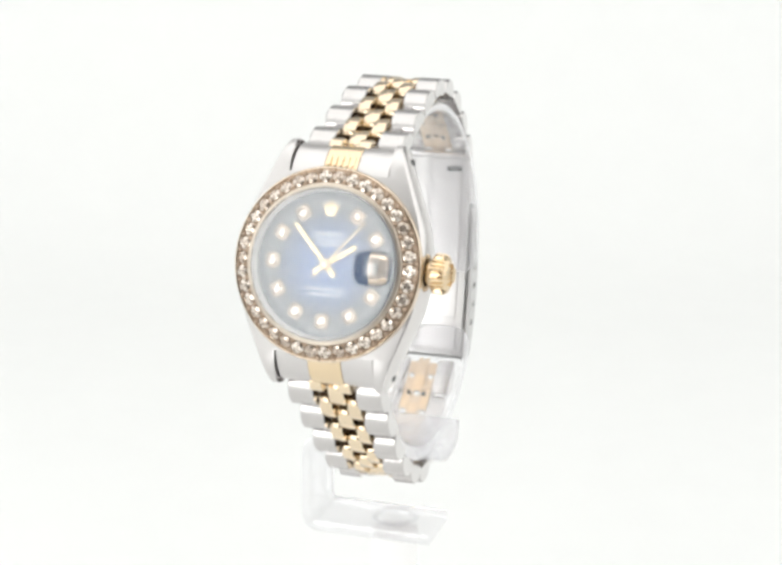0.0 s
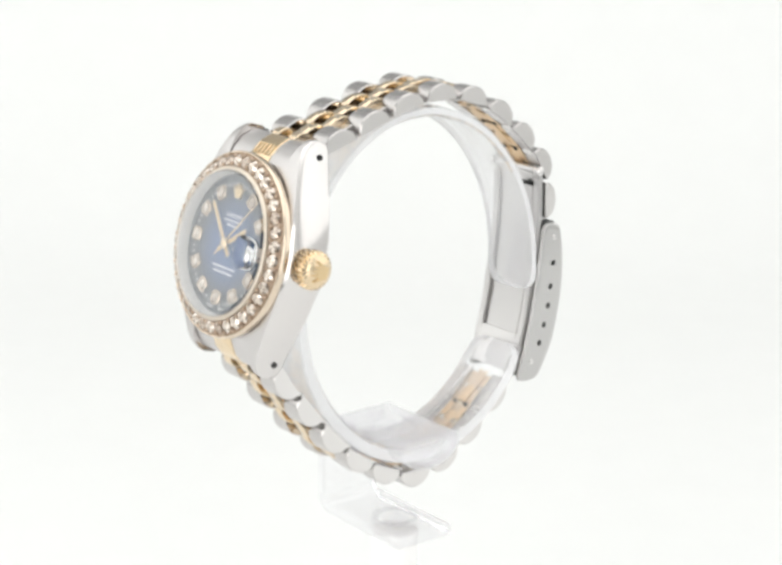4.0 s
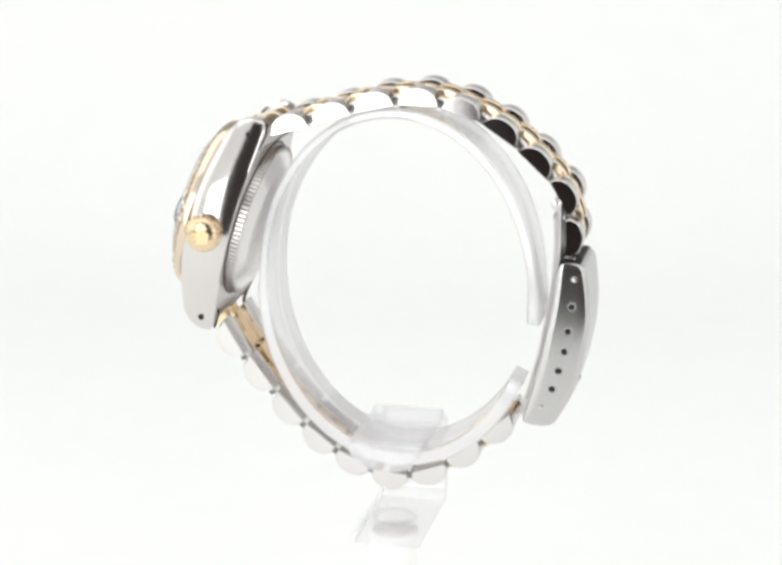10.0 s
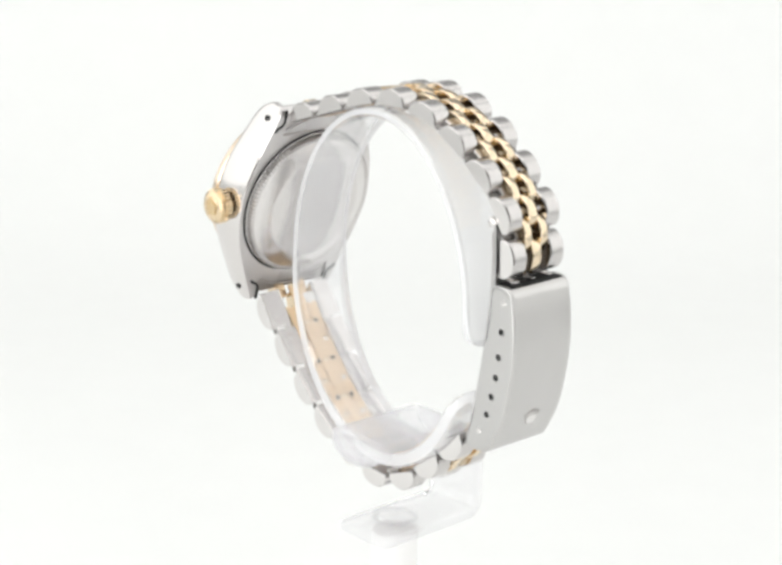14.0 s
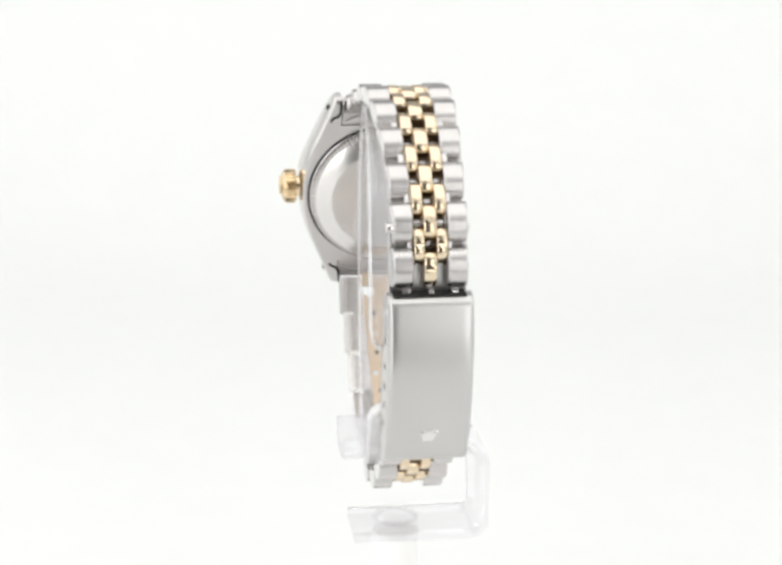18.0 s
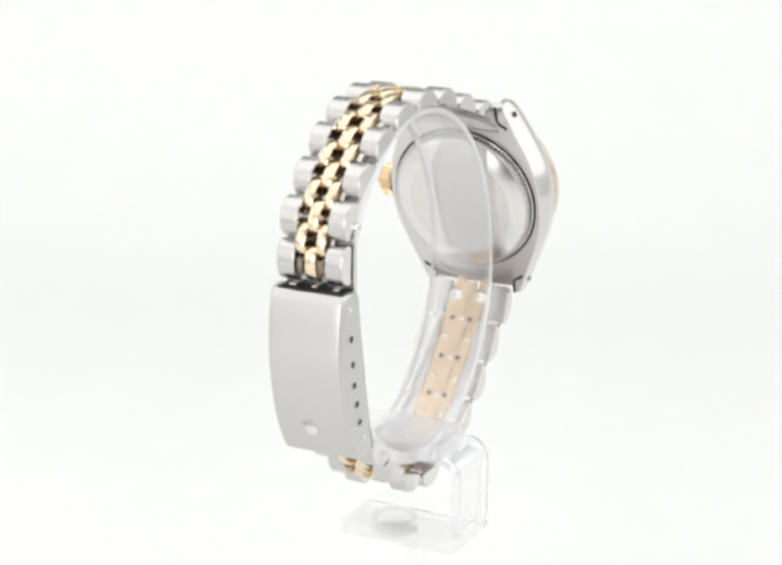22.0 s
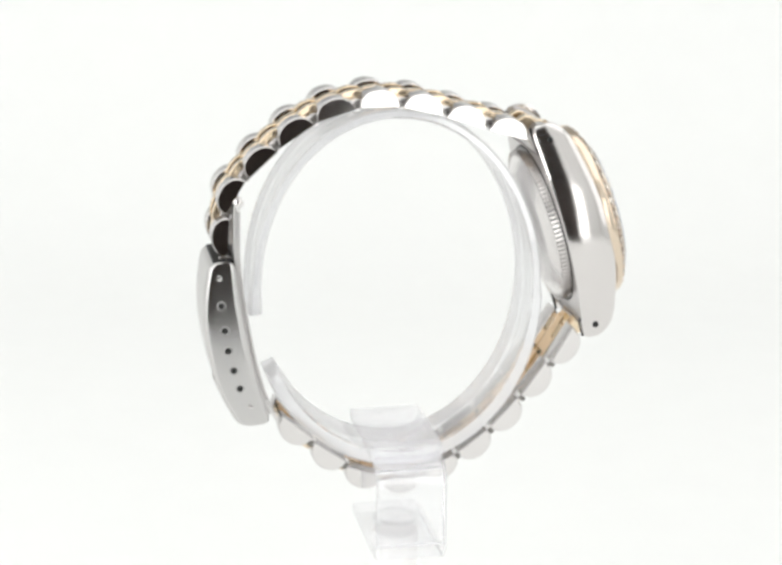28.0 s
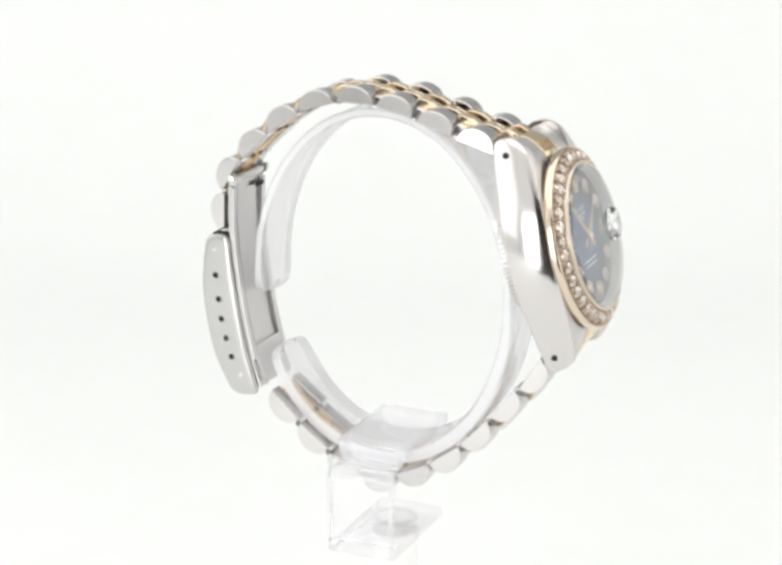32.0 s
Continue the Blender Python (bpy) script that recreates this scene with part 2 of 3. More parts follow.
def photo_box():
    # floor and back wall in one bent sheet
    pts = [(BOX_FRONT + 0.10, FLOOR)]
    r = 0.16
    for i in range(17):
        a = radians(-90 + 90 * i / 16)
        pts.append((BOX_BACK - r + r * math.cos(a), FLOOR + r + r * math.sin(a)))
    pts.append((BOX_BACK, 0.12))
    pts = [(y / MM, z / MM) for y, z in pts]
    bm = ribbon(pts, -6.0, -BOX_X / MM, BOX_X / MM)
    tagged(part("floor", bm, WHITE, smooth=40), "white seamless board floor curving up into the back wall", "floor", kind="structure")
    tagged(part("wall_back", box(-BOX_X / MM, BOX_X / MM, BOX_BACK / MM, BOX_BACK / MM + 6, 120.5, BOX_TOP / MM), GREY), "plain grey cloth above the white board", "wall", kind="structure")
    X, B, F, T, Z = BOX_X / MM, BOX_BACK / MM, BOX_FRONT / MM, BOX_TOP / MM, FLOOR / MM
    tagged(part("wall_left", box(-X - 6, -X, F - 6, B + 6, Z - 6, T), SHELL), "plain white side wall of the photo box", "wall", kind="structure")
    tagged(part("wall_right", box(X, X + 6, F - 6, B + 6, Z - 6, T), SHELL), "plain white side wall of the photo box", "wall", kind="structure")
    tagged(part("ceiling", box(-X - 6, X + 6, F - 6, B + 6, T, T + 6), SHELL), "plain white top of the photo box", "ceiling", kind="structure")
    # front wall with a slot for the lens, and the dark room before it
    wl, w = 108.0, 100.0
    tagged(part("wall_front_left", box(-X, -wl, F - 6, F, Z - 6, T), SHELL), "plain white front panel of the photo box", "wall", kind="structure")
    tagged(part("wall_front_right", box(w, X, F - 6, F, Z - 6, T), SHELL), "plain white front panel of the photo box", "wall", kind="structure")
    tagged(part("wall_front_top", box(-wl, w, F - 6, F, 330, T), SHELL), "plain white front panel of the photo box", "wall", kind="structure")
    for name, a, b in (("floor_left", -X, -wl), ("floor_right", w, X)):
        tagged(part(name, box(a, b, F, F + 100.5, Z - 6, Z - 0.5), WHITE), "white board floor beside the lens opening", "floor", kind="structure")
    bm = box(-900, 900, -640, F - 7, -300, 500)
    bm.faces.ensure_lookup_table()
    bmesh.ops.delete(bm, geom=[f for f in bm.faces if f.calc_center_median().y > F - 10], context="FACES_ONLY")
    tagged(part("wall_room", bm, ROOM), "dark unlit room in front of the photo box", "wall", kind="structure")


photo_box()

# ---- the watch ----
watch = tagged(new("wristwatch"), "steel and gold wristwatch with blue dial on a clear stand", "watch")
# the case frame: x across, u towards twelve, n out of the dial
LEAN = radians(15.7)
CASE = Matrix(((1, 0, 0, 0), (0, math.sin(LEAN), -math.cos(LEAN), -22.1), (0, math.cos(LEAN), math.sin(LEAN), 10.0), (0, 0, 0, 1)))


def at(x, u, n, turn=0.0):
    """A pose on the case: turn in degrees about the dial's normal, clockwise."""
    return CASE @ Matrix.Translation((x, u, n)) @ Matrix.Rotation(radians(-turn), 4, "Z")


def case_half_width(u):
    a = abs(u)
    return 12.5 - 0.026 * a * a if a < 8 else 10.84 - (a - 8) * 0.405


def case_top(u):
    a = abs(u)
    tip = 2.1 * (1 - math.sqrt(max(0.0, 1 - (max(0.0, a - 12.9) / 2.75) ** 2)))
    return 4.7 - 2.0 * (a / 15.5) ** 2.2 - tip


def flank(u):
    """The flank's section at u as (inset from the widest line, height) pairs, from the back up."""
    a = min(1.0, abs(u) / 15.0)
    raised = 0.9 * (1 - math.sqrt(max(0.0, 1 - (max(0.0, abs(u) - 14.3) / 1.32) ** 2)))
    top, bot = case_top(u), -1.4 + raised
    pts = [(0.62 - 0.1 * a, bot), (0.46, bot + 0.12), (0.38, bot + 0.35), (0.33, bot + 0.6)]
    rise = top - 0.1 - bot - 0.6
    for k in range(1, 13):
        n = bot + 0.6 + rise * k / 12
        # a gently bulging side, rounded at the upper edge
        f = k / 12
        bulge = 0.30 * f * f - 0.27 * f + (2.0 * (f - 0.9) ** 2 if f > 0.9 else 0.0)
        pts.append((0.32 + bulge * rise, n))
    pts.append((pts[-1][0] + 0.3, top))
    return pts


def section_block(us, inner):
    bm = bmesh.new()
    rings = []
    for u in us:
        xo, f = case_half_width(u), flank(u)
        if inner is None:
            # the middle is sunk to take the dial
            xi = math.sqrt(max(0.05, 9.95 ** 2 - u * u)) if abs(u) < 9.95 else 0.2
            well = [(xi, f[-1][1]), (xi - 0.02, min(4.0, f[-1][1] - 0.02)), (0.02 - xi, min(4.0, f[-1][1] - 0.02)), (-xi, f[-1][1])]
            pts = [(xo - d, n) for d, n in f] + well + [(-xo + d, n) for d, n in reversed(f)]
        else:
            k = 1 if inner > 0 else -1
            pts = [(k * (xo - d), n) for d, n in f] + [(inner, f[-1][1]), (inner, f[0][1])]
        rings.append([bm.verts.new((x, u, n)) for x, n in pts])
    m = len(rings[0])
    for a, b in zip(rings, rings[1:]):
        for i in range(m):
            bm.faces.new((a[i], a[(i + 1) % m], b[(i + 1) % m], b[i]))
    bm.faces.new(rings[0][::-1])
    bm.faces.new(rings[-1])
    bmesh.ops.recalc_face_normals(bm, faces=bm.faces)
    for f in bm.faces:
        f.material_index = 1 if abs(f.normal.x) > 0.5 else 0
    return bm


part("case", section_block([-11.4 + 22.8 * i / 32 for i in range(33)], None), [STEEL, FLANK], watch, "brushed steel case with polished flanks", CASE, 20)
for s in (1, -1):
    for edge in (6.6, -6.6):
        part("lug", section_block([s * (11.405 + 2.6 * i / 4) for i in range(5)] + [s * k for k in (14.3, 14.6, 14.9, 15.15, 15.35, 15.5, 15.6)], edge), [STEEL, FLANK], watch, "steel lug with a polished flank", CASE, 28)
for s in (1, -1):
    for u in (13.65, -13.65):
        hole = lathe([(0, 0), (0.42, 0), (0.42, 0.05), (0.3, 0.05), (0, 0.05)], 20)
        part("lug_hole", hole, DARK, watch, "dark drilled spring bar hole",
             at(s * (case_half_width(u) - 0.0), u, 0.4) @ Matrix.Rotation(radians(22 * s * math.copysign(1, u)), 4, "Z") @ Matrix.Rotation(radians(90 * s), 4, "Y"))

# case back: fluted ring, bevel and flat
part("case_back", lathe([(7.95, -3.45), (8.2, -3.38), (9.95, -2.75), (10.6, -2.4), (10.75, -1.6), (11.0, -1.5), (11.0, -1.0)], 120), BEVEL_STEEL, watch, "polished bevel of the steel case back", CASE, 25)
part("back_plate", lathe([(0, -3.45), (7.95, -3.45), (7.95, -3.2)], 120), BACK, watch, "satin steel centre of the case back", CASE, 25)
bm = bmesh.new()
for i in range(110):
    a = 2 * math.pi * i / 110
    t = box(9.95, 10.9, -0.14, 0.14, -2.62, -1.5)
    bmesh.ops.rotate(t, cent=(0, 0, 0), matrix=Matrix.Rotation(a, 3, "Z"), verts=t.verts)
    join(bm, t)
part("back_gap", lathe([(11.0, -1.36), (11.0, -1.46), (11.35, -1.46), (11.4, -1.36)], 96), DARK, watch, "dark joint round the case back", CASE)
# Darker ring puts the shade between the flutes into colour.
part("flute_base", lathe([(10.8, -1.52), (10.66, -2.43), (10.3, -2.6)], 96), DARKER_STEEL, watch, "darker ring painting the shade between the flutes", CASE, 30)
part("fluted_ring", bm, BACK, watch, "fine fluting round the case back", CASE)

# bezel with set stones
bezel = part("bezel", lathe([(12.0, 4.4), (12.25, 4.75), (12.25, 5.2), (12.2, 5.45), (12.12, 5.58), (12.02, 5.62), (11.93, 5.58), (11.88, 5.45), (10.0, 6.3), (9.95, 4.9)], 128),
             BEZEL_GOLD, watch, "yellow gold bezel set with clear stones", CASE, 30)
STONES = 38


def cut_stone(r):
    """A round cut: flat table, kite facets, girdle and a short lower part."""
    bm = bmesh.new()
    ring = lambda n, k, z, off: [bm.verts.new((k * r * math.cos(2 * math.pi * (i + off) / n), k * r * math.sin(2 * math.pi * (i + off) / n), z * r)) for i in range(n)]
    table, girdle, low = ring(8, 0.58, 0.24, 0.25), ring(16, 1.0, 0.0, 0.0), ring(16, 0.9, -0.35, 0.0)
    mid = bm.verts.new((0.07 * r, -0.05 * r, 0.28 * r))
    # Material 1 paints the facets that would look dark inside the stone.
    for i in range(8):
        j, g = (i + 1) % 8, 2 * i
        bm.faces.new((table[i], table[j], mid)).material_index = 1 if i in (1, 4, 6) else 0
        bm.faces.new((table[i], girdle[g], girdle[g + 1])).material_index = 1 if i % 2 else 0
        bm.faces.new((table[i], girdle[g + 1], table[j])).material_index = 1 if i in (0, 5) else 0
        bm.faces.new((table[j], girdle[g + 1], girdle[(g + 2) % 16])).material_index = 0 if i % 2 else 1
    for i in range(16):
        bm.faces.new((girdle[i], girdle[(i + 1) % 16], low[(i + 1) % 16], low[i]))
    return bm


def rel(x, u, n, turn=0.0):
    return Matrix.Translation((x, u, n)) @ Matrix.Rotation(radians(-turn), 4, "Z")


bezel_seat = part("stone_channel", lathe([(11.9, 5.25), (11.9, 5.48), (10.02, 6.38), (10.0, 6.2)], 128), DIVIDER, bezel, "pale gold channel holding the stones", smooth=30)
part("inner_rim", lathe([(10.1, 6.2), (10.06, 6.62), (9.95, 6.74), (9.62, 6.84), (9.5, 6.78), (9.46, 6.2)], 128), RIM, bezel, "satin pale gold inner rim", smooth=30)
first, dice = None, random.Random(5)
for i in range(STONES):
    a = 2 * math.pi * (i + 0.5) / STONES
    m = rel(10.92 * math.sin(a), 10.92 * math.cos(a), 6.11, math.degrees(a)) @ Matrix.Rotation(radians(-23), 4, "X")
    m = m @ Matrix.Rotation(radians(dice.uniform(-8, 8)), 4, "X") @ Matrix.Rotation(radians(dice.uniform(-8, 8)), 4, "Y") @ Matrix.Rotation(radians(180 * dice.randrange(2)), 4, "Z")
    first = part("stone", cut_stone(0.83), [DIAMOND, FACET_SHADE], bezel, "clear brilliant stone", m) if first is None else again(first, m)
bead = None
for i in range(STONES):
    a = 2 * math.pi * i / STONES
    for r, n in ((11.57, 5.77), (10.32, 6.3)):
        m = rel(r * math.sin(a), r * math.cos(a), n, math.degrees(a)) @ Matrix.Rotation(radians(-23), 4, "X")
        if bead is None:
            b = lathe([(0.3, -0.15), (0.3, 0.05), (0.22, 0.18), (0.1, 0.25), (0, 0.27)], 10)
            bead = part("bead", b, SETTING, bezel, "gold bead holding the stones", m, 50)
        else:
            again(bead, m)

# crystal, rehaut and dial
part("rehaut", lathe([(9.6, 6.85), (9.45, 6.7), (9.36, 6.4), (9.14, 5.42), (9.18, 5.3), (9.7, 4.6)], 96), REHAUT, watch, "polished steel inner ring", CASE, 30)
dial = part("dial", lathe([(9.68, 4.7), (9.68, 5.0), (0, 5.0)], 96), DIAL, watch, "dark-edged blue dial", at(0, 0, 0.35))


def rounded(w, h, z, steps=32):
    """A rounded rectangle's outline."""
    out = []
    for i in range(steps):
        c, q = math.cos(2 * math.pi * i / steps), math.sin(2 * math.pi * i / steps)
        out.append((w * math.copysign(abs(c) ** 0.55, c), h * math.copysign(abs(q) ** 0.55, q), z))
    return out


def crystal_mesh():
    """The crystal's side and top; the top is left open where the magnifier is bonded on."""
    bm = lathe([(9.44, 6.6), (9.44, 6.95), (9.3, 7.15)], 96)
    rim = [e for e in bm.edges if all(abs(v.co.z - 7.15) < 1e-6 for v in e.verts)]
    ring = [bm.verts.new((6.5 + x, y, z)) for x, y, z in rounded(2.25, 2.05, 7.17)]
    loop = [bm.edges.new((ring[k], ring[(k + 1) % len(ring)])) for k in range(len(ring))]
    bmesh.ops.triangle_fill(bm, use_beauty=True, use_dissolve=False, edges=rim + loop)
    return bm


crystal = part("crystal", crystal_mesh(), CRYSTAL, watch, "clear watch crystal", CASE, 20)
crystal.visible_shadow = False


def lens_mesh():
    bm = bmesh.new()
    w, h, steps, rings = 2.4, 2.15, 32, 6
    prev = None
    for k in range(rings):
        f = math.cos(0.5 * math.pi * k / rings)
        z = 0.95 * math.sin(0.5 * math.pi * k / rings)
        ring = []
        for i in range(steps):
            a = 2 * math.pi * i / steps
            c, s = math.cos(a), math.sin(a)
            e = 0.55
            ring.append(bm.verts.new((w * f * math.copysign(abs(c) ** e, c), h * f * math.copysign(abs(s) ** e, s), z)))
        if prev:
            for i in range(steps):
                bm.faces.new((prev[i], prev[(i + 1) % steps], ring[(i + 1) % steps], ring[i]))
        else:
            bm.faces.new(ring[::-1])
        prev = ring
    bm.faces.new(prev)
    return bm


lens = part("magnifier", lens_mesh(), LENS, crystal, "clear date magnifier", rel(6.5, 0, 7.18), 50)
lens.visible_shadow = False
part("date_window", box(5.7, 7.7, -0.8, 0.8, 5.0, 5.05), DATE, dial, "cream date disc in its window")
bm = box(5.6, 7.8, -0.9, -0.8, 5.0, 5.12)
for b in (box(5.6, 7.8, 0.8, 0.9, 5.0, 5.12), box(5.6, 5.7, -0.8, 0.8, 5.0, 5.12), box(7.7, 7.8, -0.8, 0.8, 5.0, 5.12)):
    join(bm, b)
part("date_frame", bm, CUP, dial)
part("date_print", join(box(6.2, 6.45, -0.55, 0.55, 5.05, 5.07), box(6.8, 7.4, -0.55, -0.3, 5.05, 5.07)), DARK, dial, "dark bars of the date numeral")


def marker_mesh():
    """A rounded square cup with four claws."""
    bm = bmesh.new()
    rings = [[bm.verts.new(p) for p in rounded(k, k, z, 24)] for k, z in ((0.95, 0.0), (0.95, 0.28), (0.84, 0.38), (0.66, 0.3))]
    for p, q in zip(rings, rings[1:]):
        for i in range(24):
            bm.faces.new((p[i], p[(i + 1) % 24], q[(i + 1) % 24], q[i]))
    bm.faces.new(rings[-1])
    for k in range(4):
        claw = lathe([(0.2, 0.2), (0.2, 0.45), (0.12, 0.55), (0, 0.58)], 8)
        bmesh.ops.translate(claw, vec=(0.58 * (1 if k % 2 else -1), 0.58 * (1 if k > 1 else -1), 0), verts=claw.verts)
        join(bm, claw)
    return bm


setting = marker_stone = None
for hour in (1, 2, 4, 5, 6, 7, 8, 9, 10, 11):
    a = 2 * math.pi * hour / 12
    m = rel(7.1 * math.sin(a), 7.1 * math.cos(a), 5.0, math.degrees(a))
    if setting is None:
        setting = part("hour_marker", marker_mesh(), CUP, dial, "square four-claw gold hour marker with a clear stone", m)
        marker_stone = part("marker_stone", cut_stone(0.66), [DIAMOND, FACET_SHADE], watch, "clear brilliant stone", m=at(0, 0, 0.35) @ m @ Matrix.Translation((0, 0, 0.36)))
    else:
        again(setting, m)
        again(marker_stone, at(0, 0, 0.35) @ m @ Matrix.Translation((0, 0, 0.36)) @ Matrix.Rotation(hour * 0.7, 4, "Z"))
bm = bmesh.new()
for i in range(60):
    if i % 5 and i not in (14, 16):
        a = 2 * math.pi * i / 60
        t = box(-0.08, 0.08, 7.55, 8.05, 5.0, 5.03)
        bmesh.ops.rotate(t, cent=(0, 0, 0), matrix=Matrix.Rotation(-a, 3, "Z"), verts=t.verts)
        join(bm, t)
for k in (-5, -4, -3, -2, 2, 3, 4, 5):
    t = box(-0.1, 0.1, -8.6, -8.35, 5.0, 5.02)
    bmesh.ops.rotate(t, cent=(0, 0, 0), matrix=Matrix.Rotation(0.045 * k, 3, "Z"), verts=t.verts)
    join(bm, t)
part("minute_track", bm, PRINT, dial, "fine white minute strokes")
# a small five-pointed gold emblem at twelve
bm = bmesh.new()
outline = [(-0.55, 0), (0.55, 0), (0.72, 0.55), (1.15, 1.5), (0.6, 0.95), (0.5, 1.85), (0.2, 1.05), (0, 2.05), (-0.2, 1.05), (-0.5, 1.85), (-0.6, 0.95), (-1.15, 1.5), (-0.72, 0.55)]
low = [bm.verts.new((x, y + 6.05, 5.0)) for x, y in outline]
top = [bm.verts.new((x, y + 6.05, 5.25)) for x, y in outline]
for i in range(len(low)):
    bm.faces.new((low[i], low[(i + 1) % len(low)], top[(i + 1) % len(low)], top[i]))
bm.faces.new(top)
part("emblem", bm, GOLD_SATIN, dial, "small raised gold emblem at twelve")


def emblem_mesh(k, h):
    b = bmesh.new()
    lo = [b.verts.new((x * k, (y - 1.0) * k, 0)) for x, y in outline]
    hi = [b.verts.new((x * k, (y - 1.0) * k, h)) for x, y in outline]
    for i in range(len(lo)):
        b.faces.new((lo[i], lo[(i + 1) % len(lo)], hi[(i + 1) % len(lo)], hi[i]))
    b.faces.new(hi)
    return b

bm = bmesh.new()
for x0, x1, u, h in ((-1.7, 1.7, 3.75, 0.55), (-2.1, 2.1, 3.0, 0.26), (-1.3, 1.3, 2.45, 0.3), (-2.6, 2.6, -3.1, 0.28), (-2.2, 2.2, -3.75, 0.28)):
    a, letter = x0, random.Random(int(u * 100))
    while a < x1 - 0.1:
        wide = (0.42 if h > 0.5 else 0.2) * letter.uniform(0.7, 1.25)
        b = min(x1, a + wide)
        thick = min(0.13, wide * 0.45)
        join(bm, box(a, a + thick, u - h / 2, u + h / 2, 5.0, 5.02))
        for lift in letter.sample((-0.5, 0.0, 0.5), 2):
            join(bm, box(a + thick, b, u + lift * (h - 0.08) - 0.05, u + lift * (h - 0.08) + 0.05, 5.0, 5.02))
        a = b + (0.16 if h > 0.5 else 0.07)
part("dial_print", bm, PRINT, dial, "rows of small white printed bars")


def hand_mesh(length, tail, w0, w1, z0, z1):
    bm = bmesh.new()
    pts = [(-w0 / 2, -tail), (w0 / 2, -tail), (w0 / 2, 0), (w1 / 2, length * 0.96), (0, length), (-w1 / 2, length * 0.96), (-w0 / 2, 0)]
    lo = [bm.verts.new((x, y, z0)) for x, y in pts]
    hi = [bm.verts.new((x, y, z1)) for x, y in pts]
    n = len(pts)
    for i in range(n):
        bm.faces.new((lo[i], lo[(i + 1) % n], hi[(i + 1) % n], hi[i]))
    bm.faces.new(lo[::-1])
    bm.faces.new(hi)
    return bm


part("hour_hand", hand_mesh(4.5, 1.9, 0.62, 0.62, 5.35, 5.45), GOLD_SATIN, watch, "gold baton hour hand", at(0, 0, 0.35, 56.5))
part("minute_hand", hand_mesh(6.6, 1.9, 0.6, 0.52, 5.6, 5.7), GOLD_SATIN, watch, "gold baton minute hand", at(0, 0, 0.35, 318))
part("second_hand", hand_mesh(7.4, 2.2, 0.22, 0.14, 5.85, 5.92), GOLD_SATIN, watch, "thin gold seconds hand", at(0, 0, 0.35, 41))
part("hand_cap", lathe([(0.7, 5.3), (0.7, 5.9), (0.5, 6.05), (0, 6.1)], 24), GOLD, watch, m=at(0, 0, 0.35), smooth=40)


def crown_mesh():
    bm = bmesh.new()
    teeth = 24
    rings = []
    for r0, r1, h in ((1.5, 1.5, -0.6), (1.5, 1.5, 0.0), (2.2, 2.2, 0.05), (2.55, 2.22, 0.3), (2.55, 2.22, 1.5), (2.3, 2.1, 1.85), (1.9, 1.9, 2.1), (1.0, 1.0, 2.35), (0.0, 0.0, 2.42)):
        if r0 == 0:
            rings.append([bm.verts.new((0, 0, h))])
            continue
        rings.append([bm.verts.new(((r0 if i % 4 < 2 else r1) * math.cos(math.pi * i / (2 * teeth)), (r0 if i % 4 < 2 else r1) * math.sin(math.pi * i / (2 * teeth)), h)) for i in range(4 * teeth)])
    for a, b in zip(rings, rings[1:]):
        n = len(a)
        for i in range(n):
            if len(b) == 1:
                bm.faces.new((a[i], a[(i + 1) % n], b[0]))
            else:
                bm.faces.new((a[i], a[(i + 1) % n], b[(i + 1) % n], b[i]))
    return bm


crown = part("crown", crown_mesh(), GOLD, watch, "fluted gold winding crown", at(12.75, 0, 1.7) @ Matrix.Rotation(radians(90), 4, "Y"), 35)

part("crown_emblem", emblem_mesh(1.25, 0.22), GOLD_SATIN, crown, "small raised emblem", Matrix.Translation((0, 0, 2.32)) @ Matrix.Rotation(radians(90), 4, "Z"))



def back_line(path, thick, rise):
    """A dark joint drawn on the back of the case along a path of (x, u) pairs."""
    bm = ribbon(path, thick, -1.45 - rise, -1.2)
    for v in bm.verts:
        v.co = Vector((v.co.y, v.co.z, v.co.x))
    return bm


for sx in (1, -1):
    for su in (1, -1):
        slot = spline([(6.5, 15.3), (6.5, 14.2), (6.62, 13.3), (7.05, 12.7), (7.65, 12.45), (8.0, 11.95)], 5)
        part("lug_gap", back_line([(sx * x, su * u) for x, u in slot], 0.36, 0.04), DARK, watch, "dark slot between lug and end piece", CASE)
for su in (1, -1):
    arc = [(12.6 * math.cos(radians(t)), su * (12.6 * math.sin(radians(t)) + 1.0)) for t in range(62, 119, 4)]
    part("end_joint", back_line(arc, 0.12, 0.03), DARKER_STEEL, watch, "fine joint between case and end piece", CASE)

# ---- bracelet ----
TAPER = 0.26     # narrowing of the half width from row to row


def d_outline(half, height, shoulder, back, ahead, steps=14):
    """A half-round section on a thin flange."""
    pts = [(half * math.cos(math.pi * i / steps), shoulder + (height - shoulder) * math.sin(math.pi * i / steps)) for i in range(steps + 1)]
    return [(ahead, 0.0), (ahead, shoulder * 0.9)] + pts + [(-back, shoulder * 0.9), (-back, 0.0)]


